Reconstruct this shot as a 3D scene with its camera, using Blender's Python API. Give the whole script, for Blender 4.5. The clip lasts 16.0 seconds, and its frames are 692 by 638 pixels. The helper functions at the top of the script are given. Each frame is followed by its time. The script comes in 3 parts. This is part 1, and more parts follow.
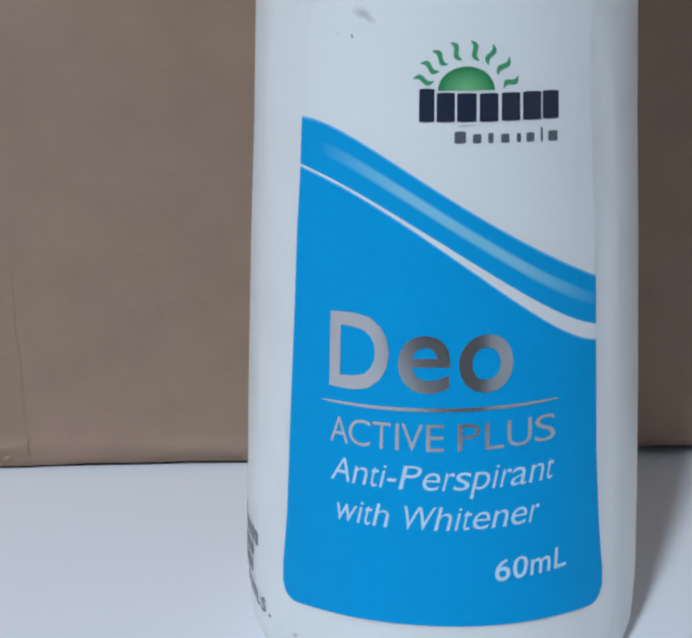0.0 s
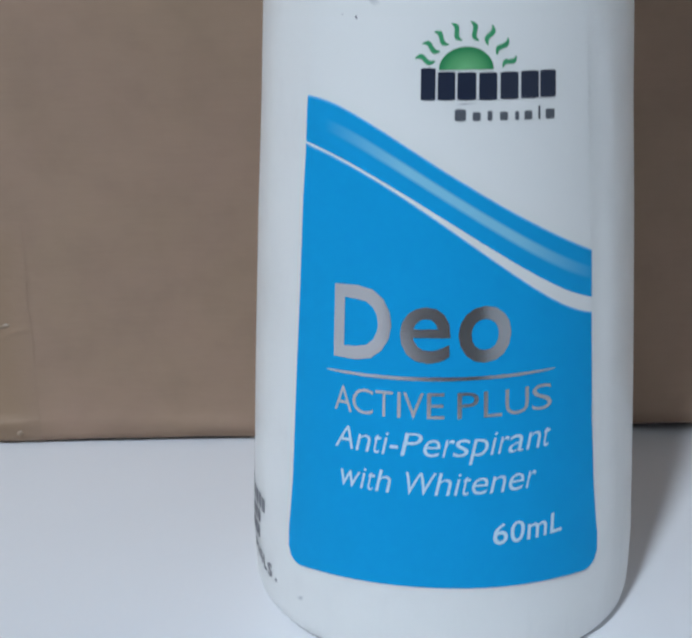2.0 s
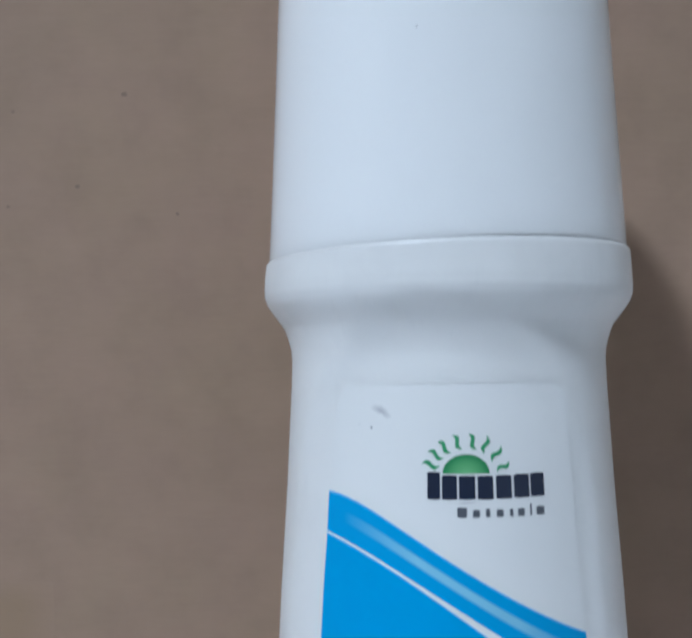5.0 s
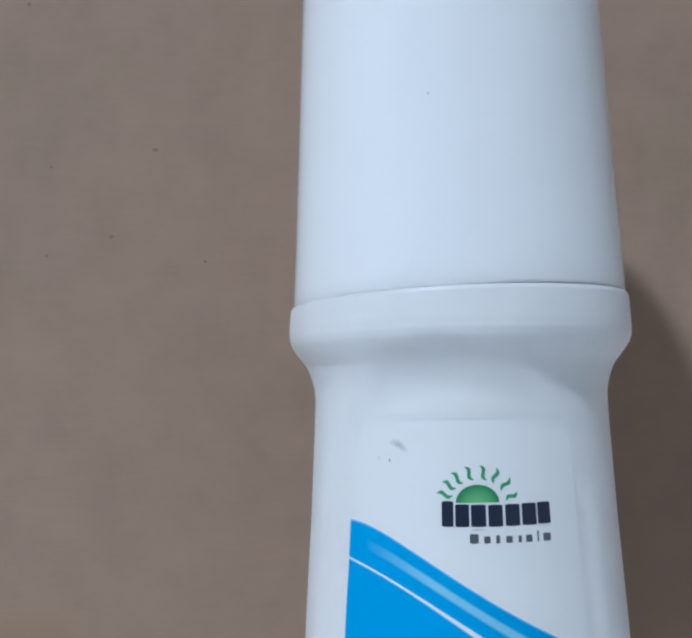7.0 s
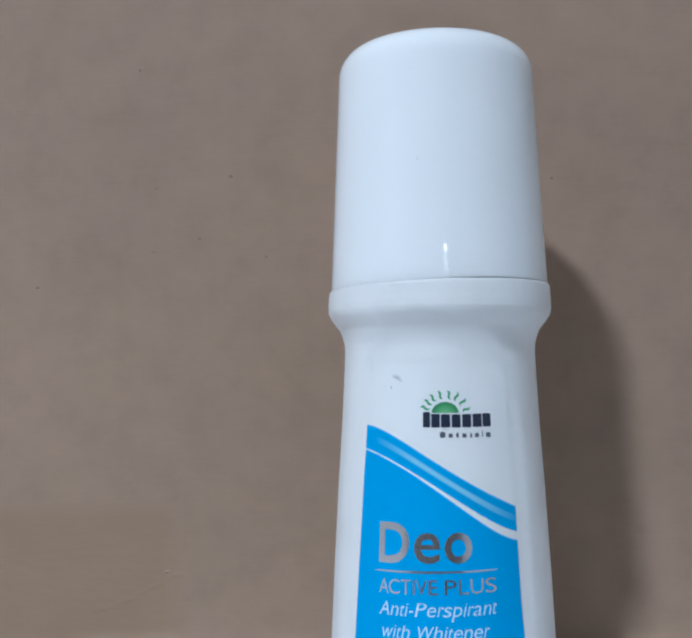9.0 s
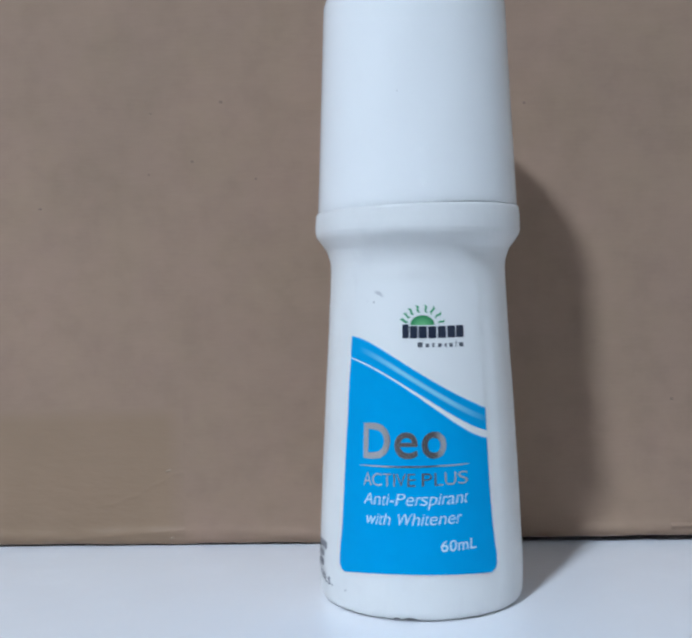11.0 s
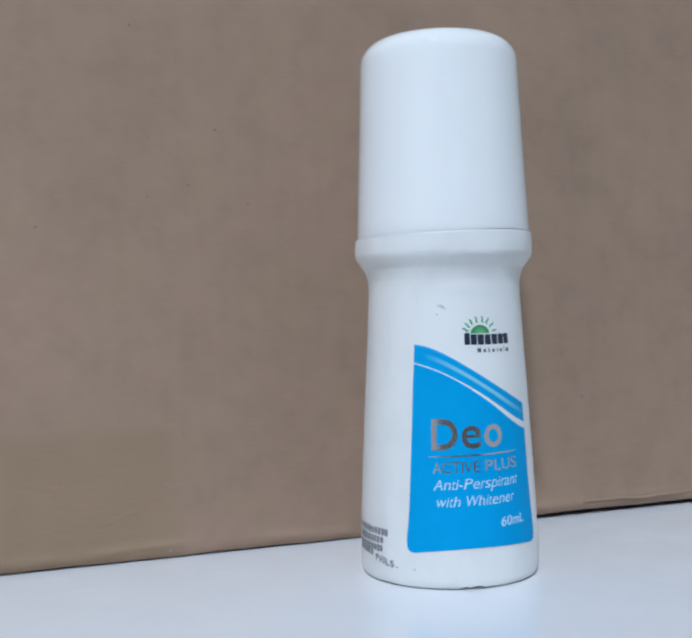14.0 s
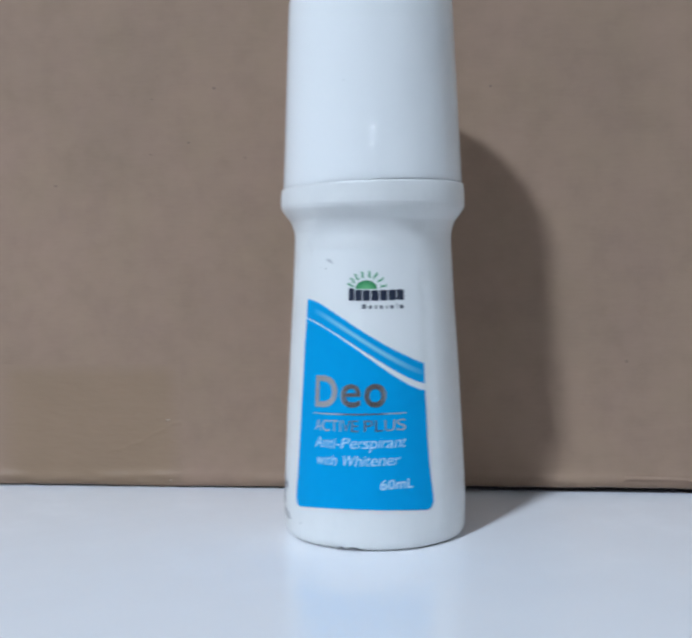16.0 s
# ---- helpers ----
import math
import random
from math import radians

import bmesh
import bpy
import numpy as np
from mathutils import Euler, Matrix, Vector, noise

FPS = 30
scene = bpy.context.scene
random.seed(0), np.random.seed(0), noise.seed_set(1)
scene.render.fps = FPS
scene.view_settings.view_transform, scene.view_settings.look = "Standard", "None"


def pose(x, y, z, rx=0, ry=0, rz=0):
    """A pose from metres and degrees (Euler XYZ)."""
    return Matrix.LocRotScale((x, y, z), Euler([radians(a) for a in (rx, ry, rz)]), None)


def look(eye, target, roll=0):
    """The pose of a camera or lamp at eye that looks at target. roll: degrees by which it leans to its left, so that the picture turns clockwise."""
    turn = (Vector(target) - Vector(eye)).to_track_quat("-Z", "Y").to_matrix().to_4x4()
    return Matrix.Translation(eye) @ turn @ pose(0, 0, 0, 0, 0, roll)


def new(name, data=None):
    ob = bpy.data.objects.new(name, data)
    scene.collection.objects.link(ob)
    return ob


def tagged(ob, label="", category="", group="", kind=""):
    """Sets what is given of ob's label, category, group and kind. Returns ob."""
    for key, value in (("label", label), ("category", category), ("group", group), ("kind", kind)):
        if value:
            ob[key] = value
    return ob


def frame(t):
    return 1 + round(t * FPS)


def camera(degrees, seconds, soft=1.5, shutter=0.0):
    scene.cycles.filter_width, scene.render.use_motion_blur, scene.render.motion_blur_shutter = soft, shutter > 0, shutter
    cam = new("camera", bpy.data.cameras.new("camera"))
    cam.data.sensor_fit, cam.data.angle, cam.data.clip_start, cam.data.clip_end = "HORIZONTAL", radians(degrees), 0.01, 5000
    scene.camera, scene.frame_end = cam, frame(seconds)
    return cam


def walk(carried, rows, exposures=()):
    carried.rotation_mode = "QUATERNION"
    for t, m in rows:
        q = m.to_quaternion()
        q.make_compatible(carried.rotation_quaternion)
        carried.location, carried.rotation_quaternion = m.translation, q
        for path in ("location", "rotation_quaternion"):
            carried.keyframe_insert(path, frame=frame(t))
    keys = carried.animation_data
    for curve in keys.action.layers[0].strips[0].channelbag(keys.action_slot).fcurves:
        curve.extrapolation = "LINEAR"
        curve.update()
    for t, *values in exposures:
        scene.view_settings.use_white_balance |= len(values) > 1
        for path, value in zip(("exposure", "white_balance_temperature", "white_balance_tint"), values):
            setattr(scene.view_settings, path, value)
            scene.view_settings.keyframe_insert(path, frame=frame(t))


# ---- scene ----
import functools

cam = camera(38.09, 16.0, soft=2.6, shutter=0.4)
PATH = [
    (0, (-0.01214, -0.09594, 0.05634), (-0.00659, 0.09733, 0.00522), -0.86),
    (0.5, (-0.01192, -0.09788, 0.05596), (-0.00803, 0.09430, 0.00072), -1.02),
    (1, (-0.01273, -0.09836, 0.05520), (-0.00775, 0.09222, -0.00525), -1.01),
    (1.5, (-0.01212, -0.09860, 0.05519), (-0.00778, 0.09198, -0.00532), -0.96),
    (2, (-0.01205, -0.09926, 0.05577), (-0.00780, 0.09347, 0.00247), -0.84),
    (2.5, (-0.01155, -0.10097, 0.05655), (-0.00775, 0.09445, 0.01421), -0.86),
    (3, (-0.01215, -0.10133, 0.05821), (-0.00717, 0.09594, 0.02564), -0.89),
    (3.5, (-0.01257, -0.10123, 0.06065), (-0.00616, 0.09680, 0.03800), -0.91),
    (4, (-0.01264, -0.10341, 0.06205), (-0.00776, 0.09600, 0.04742), -0.89),
    (4.5, (-0.01346, -0.10728, 0.06327), (-0.00824, 0.09261, 0.05927), -0.64),
    (5, (-0.01301, -0.11084, 0.06351), (-0.00954, 0.08890, 0.07311), -0.59),
    (5.2, (-0.01285, -0.11173, 0.06376), (-0.00944, 0.08767, 0.07880), -0.54),
    (7.3, (-0.01354, -0.12356, 0.06305), (-0.01450, 0.07568, 0.08051), -0.93),
    (7.5, (-0.01274, -0.13188, 0.06265), (-0.01578, 0.06747, 0.07838), -0.56),
    (7.8, (-0.01305, -0.14474, 0.06257), (-0.01468, 0.05480, 0.07612), -0.64),
    (8, (-0.01347, -0.15390, 0.06193), (-0.01509, 0.04563, 0.07553), -0.60),
    (8.2, (-0.01204, -0.16043, 0.05793), (-0.01613, 0.03869, 0.07620), -0.33),
    (10.3, (-0.01381, -0.19995, 0.05970), (-0.01891, -0.00006, 0.05572), -0.48),
    (10.5, (-0.01199, -0.19920, 0.05986), (-0.01900, 0.00061, 0.05458), -1.03),
    (11, (-0.01295, -0.19831, 0.05970), (-0.01425, 0.00161, 0.05427), -0.77),
    (11.3, (-0.01599, -0.19497, 0.05890), (-0.00586, 0.00470, 0.05351), -0.43),
    (11.5, (-0.02491, -0.18933, 0.05763), (0.00034, 0.00901, 0.05251), -0.70),
    (11.7, (-0.02596, -0.18715, 0.05930), (0.00639, 0.01007, 0.05179), -0.55),
    (12, (-0.05019, -0.18016, 0.05866), (0.00967, 0.01051, 0.05087), -1.31),
    (12.2, (-0.06498, -0.17931, 0.05896), (0.00367, 0.00836, 0.05078), -1.11),
    (12.5, (-0.08311, -0.17674, 0.05818), (-0.00474, 0.00704, 0.04903), -1.38),
    (13, (-0.10595, -0.17733, 0.05778), (-0.01595, 0.00127, 0.05574), -1.24),
    (13.3, (-0.11074, -0.17987, 0.06029), (-0.01746, -0.00296, 0.05787), -0.88),
    (13.5, (-0.11167, -0.18466, 0.05920), (-0.01917, -0.00734, 0.05784), -1.06),
    (13.8, (-0.11180, -0.19273, 0.05936), (-0.02458, -0.01277, 0.05675), -0.96),
    (14, (-0.10444, -0.20443, 0.05728), (-0.03125, -0.01831, 0.05717), -1.27),
    (14.5, (-0.07211, -0.22809, 0.05793), (-0.03381, -0.03179, 0.05662), -1.44),
    (15, (-0.03778, -0.24080, 0.05715), (-0.02865, -0.04110, 0.05099), -1.08),
    (15.5, (-0.01228, -0.23788, 0.05627), (-0.02148, -0.03826, 0.04815), -0.85),
    (16, (0.01376, -0.22050, 0.05797), (-0.00414, -0.02157, 0.04765), -0.51),
]
walk(cam, [(t, look(eye, target, roll)) for t, eye, target, roll in PATH], exposures=[(0, -0.13, 6650, 10), (1.2, -0.13, 7000, 10), (2.5, -0.14, 6650, 10), (5, -0.08, 6450, 10), (8, 0.03, 6300, 10), (10.5, 0.07, 6450, 10), (16, 0.08, 6550, 10)])

# ---- light: a cool round ceiling lamp ahead of the table, and a louvred window across the room ----
CM = 0.01
LAMP = Vector((-0.924, -1.540, 1.976))
world = bpy.data.worlds.new("world")
world.use_nodes = True
world.node_tree.nodes["Background"].inputs[0].default_value = (0.6, 0.75, 1.0, 1)
world.node_tree.nodes["Background"].inputs[1].default_value = 0.3
scene.world = world
lamp_data = bpy.data.lights.new("ceiling_bulb", "AREA")
lamp_data.shape, lamp_data.size, lamp_data.energy, lamp_data.color = "DISK", 0.235, 74.0, (0.69, 0.83, 1.0)
lamp = new("ceiling_bulb", lamp_data)
lamp.matrix_world = Matrix.Translation(LAMP - Vector((0, 0, 0.045)))


# ---- materials ----
def material(name, color, rough=0.5, metal=0.0, spec=0.5):
    m = bpy.data.materials.new(name)
    m.use_nodes = True
    b = m.node_tree.nodes["Principled BSDF"]
    b.inputs["Base Color"].default_value = (*color, 1)
    b.inputs["Roughness"].default_value, b.inputs["Metallic"].default_value = rough, metal
    b.inputs["Specular IOR Level"].default_value = spec
    return m


def node(m, kind, **values):
    n = m.node_tree.nodes.new(kind)
    for key, value in values.items():
        n.inputs[key.replace("_", " ")].default_value = value
    return n


def link(m, a, out, b, into):
    m.node_tree.links.new(a.outputs[out], b.inputs[into])


def coords(m, stretch=(1, 1, 1)):
    c, p = node(m, "ShaderNodeTexCoord"), node(m, "ShaderNodeMapping")
    p.inputs["Scale"].default_value = stretch
    link(m, c, "Object", p, "Vector")
    return p


def noisy(m, where, scale, detail, stops):
    """A noise at that scale, through a colour ramp of (position, colour) stops."""
    n, r = node(m, "ShaderNodeTexNoise", Scale=scale, Detail=detail, Roughness=0.6), m.node_tree.nodes.new("ShaderNodeValToRGB")
    link(m, where, "Vector", n, "Vector")
    while len(r.color_ramp.elements) < len(stops):
        r.color_ramp.elements.new(0.5)
    for e, (at, c) in zip(r.color_ramp.elements, stops):
        e.position, e.color = at, (*c, 1)
    link(m, n, "Fac", r, "Fac")
    return n, r


def times(m, a, b, fac=1.0):
    x = m.node_tree.nodes.new("ShaderNodeMix")
    x.data_type, x.blend_type = "RGBA", "MULTIPLY"
    x.inputs["Factor"].default_value = fac
    m.node_tree.links.new(a, x.inputs[6])
    m.node_tree.links.new(b, x.inputs[7])
    return x.outputs[2]


def bump(m, source, out, strength, distance, before=None):
    b, p = node(m, "ShaderNodeBump", Strength=strength, Distance=distance), m.node_tree.nodes["Principled BSDF"]
    link(m, source, out, b, "Height")
    if before:
        link(m, before, "Normal", b, "Normal")
    link(m, b, "Normal", p, "Normal")
    return b


def grey(v):
    return (v, v, v)


def cardboard():
    m = material("kraft_cardboard", (0.36, 0.25, 0.17), 0.78, spec=0.25)
    flat, fibre = coords(m), coords(m, (1, 1, 9))
    big, c1 = noisy(m, flat, 22, 4, [(0.3, (0.313, 0.213, 0.152)), (0.5, (0.336, 0.2265, 0.162)), (0.7, (0.358, 0.2395, 0.172))])
    fine, c2 = noisy(m, fibre, 210, 5, [(0.25, grey(0.97)), (0.75, grey(1.02))])
    mid, c3 = noisy(m, flat, 130, 3, [(0.32, grey(0.935)), (0.5, grey(1.0)), (0.7, grey(1.04))])
    hue, c4 = noisy(m, flat, 55, 4, [(0.3, (0.985, 1.0, 0.97)), (0.5, (1.0, 1.0, 1.0)), (0.68, (1.008, 0.996, 1.02))])
    out = times(m, times(m, times(m, c1.outputs[0], c2.outputs[0]), c3.outputs[0]), c4.outputs[0])
    m.node_tree.links.new(out, m.node_tree.nodes["Principled BSDF"].inputs["Base Color"])
    flute = node(m, "ShaderNodeTexWave", Scale=62.0, Distortion=1.5, Detail=1.0)
    link(m, flat, "Vector", flute, "Vector")
    b = bump(m, mid, "Fac", 0.12, 0.0006)
    bump(m, flute, "Fac", 0.06, 0.0006, b)
    return m


def packing_tape():
    """Thin brown tape: the paper shows through towards its pressed-down edges."""
    m = material("brown_tape", (0.31, 0.215, 0.125), 0.52, spec=0.25)
    flat = coords(m)
    _, c = noisy(m, flat, 45, 3, [(0.3, (0.292, 0.196, 0.127)), (0.7, (0.320, 0.214, 0.141))])
    uv, sep = node(m, "ShaderNodeUVMap"), node(m, "ShaderNodeSeparateXYZ")
    link(m, uv, "UV", sep, "Vector")
    fades = []
    for axis, stops in (("X", ((0.0, 0.1), (0.12, 1.0), (0.91, 1.0), (1.0, 0.2))), ("Y", ((0.0, 1.0), (0.5, 1.0), (0.9, 0.9), (1.0, 0.25)))):
        r = m.node_tree.nodes.new("ShaderNodeValToRGB")
        while len(r.color_ramp.elements) < 4:
            r.color_ramp.elements.new(0.5)
        for e, (at, v) in zip(r.color_ramp.elements, stops):
            e.position, e.color = at, (v, v, v, 1)
        link(m, sep, axis, r, "Fac")
        fades.append(r.outputs[0])
    mix = m.node_tree.nodes.new("ShaderNodeMix")
    mix.data_type = "RGBA"
    mix.inputs[6].default_value = (0.334, 0.225, 0.161, 1)
    m.node_tree.links.new(c.outputs[0], mix.inputs[7])
    m.node_tree.links.new(times(m, *fades), mix.inputs["Factor"])
    m.node_tree.links.new(mix.outputs[2], m.node_tree.nodes["Principled BSDF"].inputs["Base Color"])
    n2, _ = noisy(m, coords(m, (1, 1, 3)), 210, 3, [(0, grey(0)), (1, grey(1))])
    bump(m, n2, "Fac", 0.12, 0.0008)
    return m


def laminate():
    m = material("white_laminate", (0.88, 0.88, 0.89), 0.16)
    flat = coords(m)
    _, c = noisy(m, flat, 18, 4, [(0.3, (0.865, 0.873, 0.905)), (0.7, (0.89, 0.893, 0.918))])
    link(m, c, "Color", m.node_tree.nodes["Principled BSDF"], "Base Color")
    n, r = noisy(m, flat, 60, 4, [(0.35, grey(0.13)), (0.7, grey(0.26))])
    link(m, r, "Color", m.node_tree.nodes["Principled BSDF"], "Roughness")
    n2, _ = noisy(m, flat, 700, 2, [(0, grey(0)), (1, grey(1))])
    bump(m, n2, "Fac", 0.03, 0.0003)
    return m


def plastic(name, color, rough, scuff, deep=0.12, grain=0.05):
    m = material(name, color, rough)
    p = m.node_tree.nodes["Principled BSDF"]
    flat = coords(m)
    lo = tuple(v * (1 - scuff) for v in color)
    _, c = noisy(m, flat, 140, 5, [(0.25, lo), (0.5, color)])
    _, c2 = noisy(m, coords(m, (1, 1, 0.25)), 420, 3, [(0.22, grey(1 - scuff)), (0.42, grey(1.0))])
    m.node_tree.links.new(times(m, c.outputs[0], c2.outputs[0]), p.inputs["Base Color"])
    n, r = noisy(m, flat, 300, 3, [(0.3, grey(rough * 0.85)), (0.7, grey(rough * 1.25))])
    link(m, r, "Color", p, "Roughness")
    bump(m, n, "Fac", grain, 0.0002)
    p.inputs["Subsurface Weight"].default_value = deep
    p.inputs["Subsurface Radius"].default_value = (0.004, 0.004, 0.004)
    p.inputs["Subsurface Scale"].default_value = 1.0
    return m


def ink(name, color, rough=0.32, metal=0.0, spec=0.5):
    m = material(name, color, rough, metal, spec)
    flat = coords(m)
    _, c = noisy(m, flat, 260, 3, [(0.3, tuple(v * 0.985 for v in color)), (0.7, tuple(min(1, v * 1.015) for v in color))])
    link(m, c, "Color", m.node_tree.nodes["Principled BSDF"], "Base Color")
    return m


def streaked_ink():
    """The blue of the curved band, printed with a pale streak that fades out towards its ends."""
    m = material("blue_band_ink", (0.0, 0.25, 0.62), 0.42, 0.0, 0.06)
    uv, sep = node(m, "ShaderNodeUVMap"), node(m, "ShaderNodeSeparateXYZ")
    link(m, uv, "UV", sep, "Vector")
    along, across = m.node_tree.nodes.new("ShaderNodeValToRGB"), m.node_tree.nodes.new("ShaderNodeValToRGB")
    for r, stops in ((along, ((0.08, 0), (0.38, 1), (0.72, 1), (0.99, 0.15))), (across, ((0.37, 0), (0.46, 1), (0.62, 1), (0.69, 0)))):
        while len(r.color_ramp.elements) < 4:
            r.color_ramp.elements.new(0.5)
        for e, (at, v) in zip(r.color_ramp.elements, stops):
            e.position, e.color = at, (v, v, v, 1)
    link(m, sep, "X", along, "Fac")
    link(m, sep, "Y", across, "Fac")
    mix = m.node_tree.nodes.new("ShaderNodeMix")
    mix.data_type = "RGBA"
    mix.inputs[6].default_value, mix.inputs[7].default_value = (*BLUE, 1), (0.22, 0.55, 0.74, 1)
    m.node_tree.links.new(times(m, along.outputs[0], across.outputs[0]), mix.inputs["Factor"])
    m.node_tree.links.new(mix.outputs[2], m.node_tree.nodes["Principled BSDF"].inputs["Base Color"])
    return m


def shaded_green():
    """The emblem's printed green, paler towards its middle."""
    m = material("emblem_ink", (0.02, 0.27, 0.10), 0.32)
    uv, sep, r = node(m, "ShaderNodeUVMap"), node(m, "ShaderNodeSeparateXYZ"), m.node_tree.nodes.new("ShaderNodeValToRGB")
    r.color_ramp.elements[0].position, r.color_ramp.elements[0].color = 0.15, (0.16, 0.50, 0.22, 1)
    r.color_ramp.elements[1].position, r.color_ramp.elements[1].color = 0.95, (0.012, 0.22, 0.075, 1)
    link(m, uv, "UV", sep, "Vector")
    link(m, sep, "Y", r, "Fac")
    link(m, r, "Color", m.node_tree.nodes["Principled BSDF"], "Base Color")
    return m


def soft_smear():
    """A grey scuff that thins out to the white plastic at its rim."""
    m = material("grey_smear", (0.55, 0.55, 0.56), 0.5)
    uv, sep, r = node(m, "ShaderNodeUVMap"), node(m, "ShaderNodeSeparateXYZ"), m.node_tree.nodes.new("ShaderNodeValToRGB")
    r.color_ramp.elements[0].position, r.color_ramp.elements[0].color = 0.15, (0.50, 0.50, 0.52, 1)
    r.color_ramp.elements[1].position, r.color_ramp.elements[1].color = 1.0, (0.77, 0.775, 0.765, 1)
    link(m, uv, "UV", sep, "Vector")
    link(m, sep, "Y", r, "Fac")
    link(m, r, "Color", m.node_tree.nodes["Principled BSDF"], "Base Color")
    return m


def plaster(name, color):
    m = material(name, color, 0.85)
    flat = coords(m)
    n, c = noisy(m, flat, 3, 5, [(0.3, tuple(v * 0.93 for v in color)), (0.7, color)])
    link(m, c, "Color", m.node_tree.nodes["Principled BSDF"], "Base Color")
    n2, _ = noisy(m, flat, 160, 3, [(0, grey(0)), (1, grey(1))])
    bump(m, n2, "Fac", 0.15, 0.002)
    return m


def glow(name, color, strength):
    m = material(name, color, 0.4)
    p = m.node_tree.nodes["Principled BSDF"]
    p.inputs["Emission Color"].default_value, p.inputs["Emission Strength"].default_value = (*color, 1), strength
    return m


BLUE = (0.0, 0.333, 0.69)
SHINY_TAPE = material("shiny_tape", (0.30, 0.21, 0.14), 0.42, spec=0.6)
CARD, TAPE, TABLE = cardboard(), packing_tape(), laminate()
BODY, CAP = plastic("white_bottle_plastic", (0.808, 0.808, 0.795), 0.33, 0.04, 0.4), plastic("glossy_cap_plastic", (0.865, 0.875, 0.875), 0.018, 0.005, 0.4, 0.02)
FILM = material("label_film", (0.80, 0.805, 0.795), 0.28)
BLUE_INK, BAND_INK = ink("blue_ink", BLUE, 0.42, 0.0, 0.03), streaked_ink()
EDGE_INK = ink("light_blue_ink", (0.10, 0.48, 0.85))
PALE_INK, WHITE_INK = ink("pale_ink", (0.52, 0.73, 0.88)), ink("white_ink", (0.80, 0.80, 0.80))
FOIL = ink("silver_foil", (0.70, 0.70, 0.73), 0.20, 1.0)
GREEN, SUN_INK = ink("green_ink", (0.04, 0.32, 0.14)), shaded_green()
NAVY, GREY = ink("navy_ink", (0.012, 0.02, 0.045)), ink("grey_ink", (0.10, 0.11, 0.13))
STAMP, SMEAR, SPECK = ink("stamp_ink", (0.23, 0.23, 0.25), 0.6), soft_smear(), ink("brown_speck", (0.225, 0.155, 0.115), 0.9)
# Tones of unseen walls, chosen for the foil's reflections and the fill light.
DARK_PAINT = plaster("unseen_dark_wall", (0.12, 0.108, 0.102))
PALE_PAINT = plaster("unseen_pale_wall", (0.62, 0.62, 0.62))
TAN_PAINT = plaster("unseen_beige_wall", (0.47, 0.44, 0.41))
PAINT, CEILING, FLOOR = plaster("wall_paint", (0.86, 0.86, 0.86)), plaster("ceiling_paint", (0.86, 0.86, 0.85)), plaster("floor_cement", (0.36, 0.36, 0.36))
METAL, GLASS = material("aluminium", (0.6, 0.6, 0.6), 0.4, 1.0), material("smoked_glass", (0.08, 0.09, 0.10), 0.3)
DIFFUSER, DAY = glow("lamp_diffuser", (0.85, 0.93, 1.0), 8.0), glow("daylight", (0.75, 0.87, 1.0), 28.0)


# ---- mesh helpers ----
def part(name, bm, mat, parent=None, label="", smooth=True):
    me = bpy.data.meshes.new(name)
    bmesh.ops.recalc_face_normals(bm, faces=bm.faces)
    bm.to_mesh(me)
    bm.free()
    me.materials.append(mat)
    for p in me.polygons:
        p.use_smooth = smooth
    ob = new(name, me)
    ob.parent = parent
    return tagged(ob, label)


def empty(name, m=None):
    ob = new(name)
    ob.empty_display_size = 0.02
    if m:
        ob.matrix_world = m
    return ob


def box(x0, x1, y0, y1, z0, z1, bevel=0.0):
    bm = bmesh.new()
    bmesh.ops.create_cube(bm, size=1)
    for v in bm.verts:
        v.co = Vector((x0 + (v.co.x + 0.5) * (x1 - x0), y0 + (v.co.y + 0.5) * (y1 - y0), z0 + (v.co.z + 0.5) * (z1 - z0)))
    if bevel:
        bmesh.ops.bevel(bm, geom=bm.edges[:], offset=bevel, segments=2, affect="EDGES")
    return bm


def sheet(us, vs, place, wrap=False):
    """A grid of faces over us and vs, each corner at place(u, v)."""
    bm = bmesh.new()
    uv = bm.loops.layers.uv.new("UVMap")
    rows = [[bm.verts.new(place(u, v)) for u in us] for v in vs]
    n = len(us)
    for j in range(len(vs) - 1):
        for i in range(n if wrap else n - 1):
            k = (i + 1) % n
            f = bm.faces.new((rows[j][i], rows[j][k], rows[j + 1][k], rows[j + 1][i]))
            for loop, (a, b) in zip(f.loops, ((i, j), (i + 1, j), (i + 1, j + 1), (i, j + 1))):
                loop[uv].uv = (a / (n - 1), b / (len(vs) - 1))
    return bm


def steps(a, b, n):
    return [a + (b - a) * i / n for i in range(n + 1)]


def ease(a, b, x):
    x = min(1.0, max(0.0, (x - a) / (b - a)))
    return x * x * (3 - 2 * x)


# ---- the bottle's form, in centimetres and degrees round its axis; 0 degrees is the middle of the label ----
PROFILE_Z = (0.0, 0.042, 0.08, 0.15, 0.28, 0.7, 1.5, 2.5, 4.0, 5.07, 6.1, 6.40, 6.53, 6.66, 6.78, 6.94, 7.03, 7.11, 7.22, 7.40, 7.50, 7.53)
PROFILE_R = (1.835, 1.940, 1.968, 1.987, 1.996, 2.0, 1.968, 1.921, 1.838, 1.768, 1.715, 1.705, 1.712, 1.745, 1.79, 1.912, 1.972, 1.999, 2.002, 1.992, 1.984, 1.967)
PANEL_Z = (0.0, 0.9, 2.8, 3.5, 5.3, 6.0, 6.5)
PANEL_Y = (2.13, 2.06, 1.93, 1.875, 1.725, 1.665, 1.635)


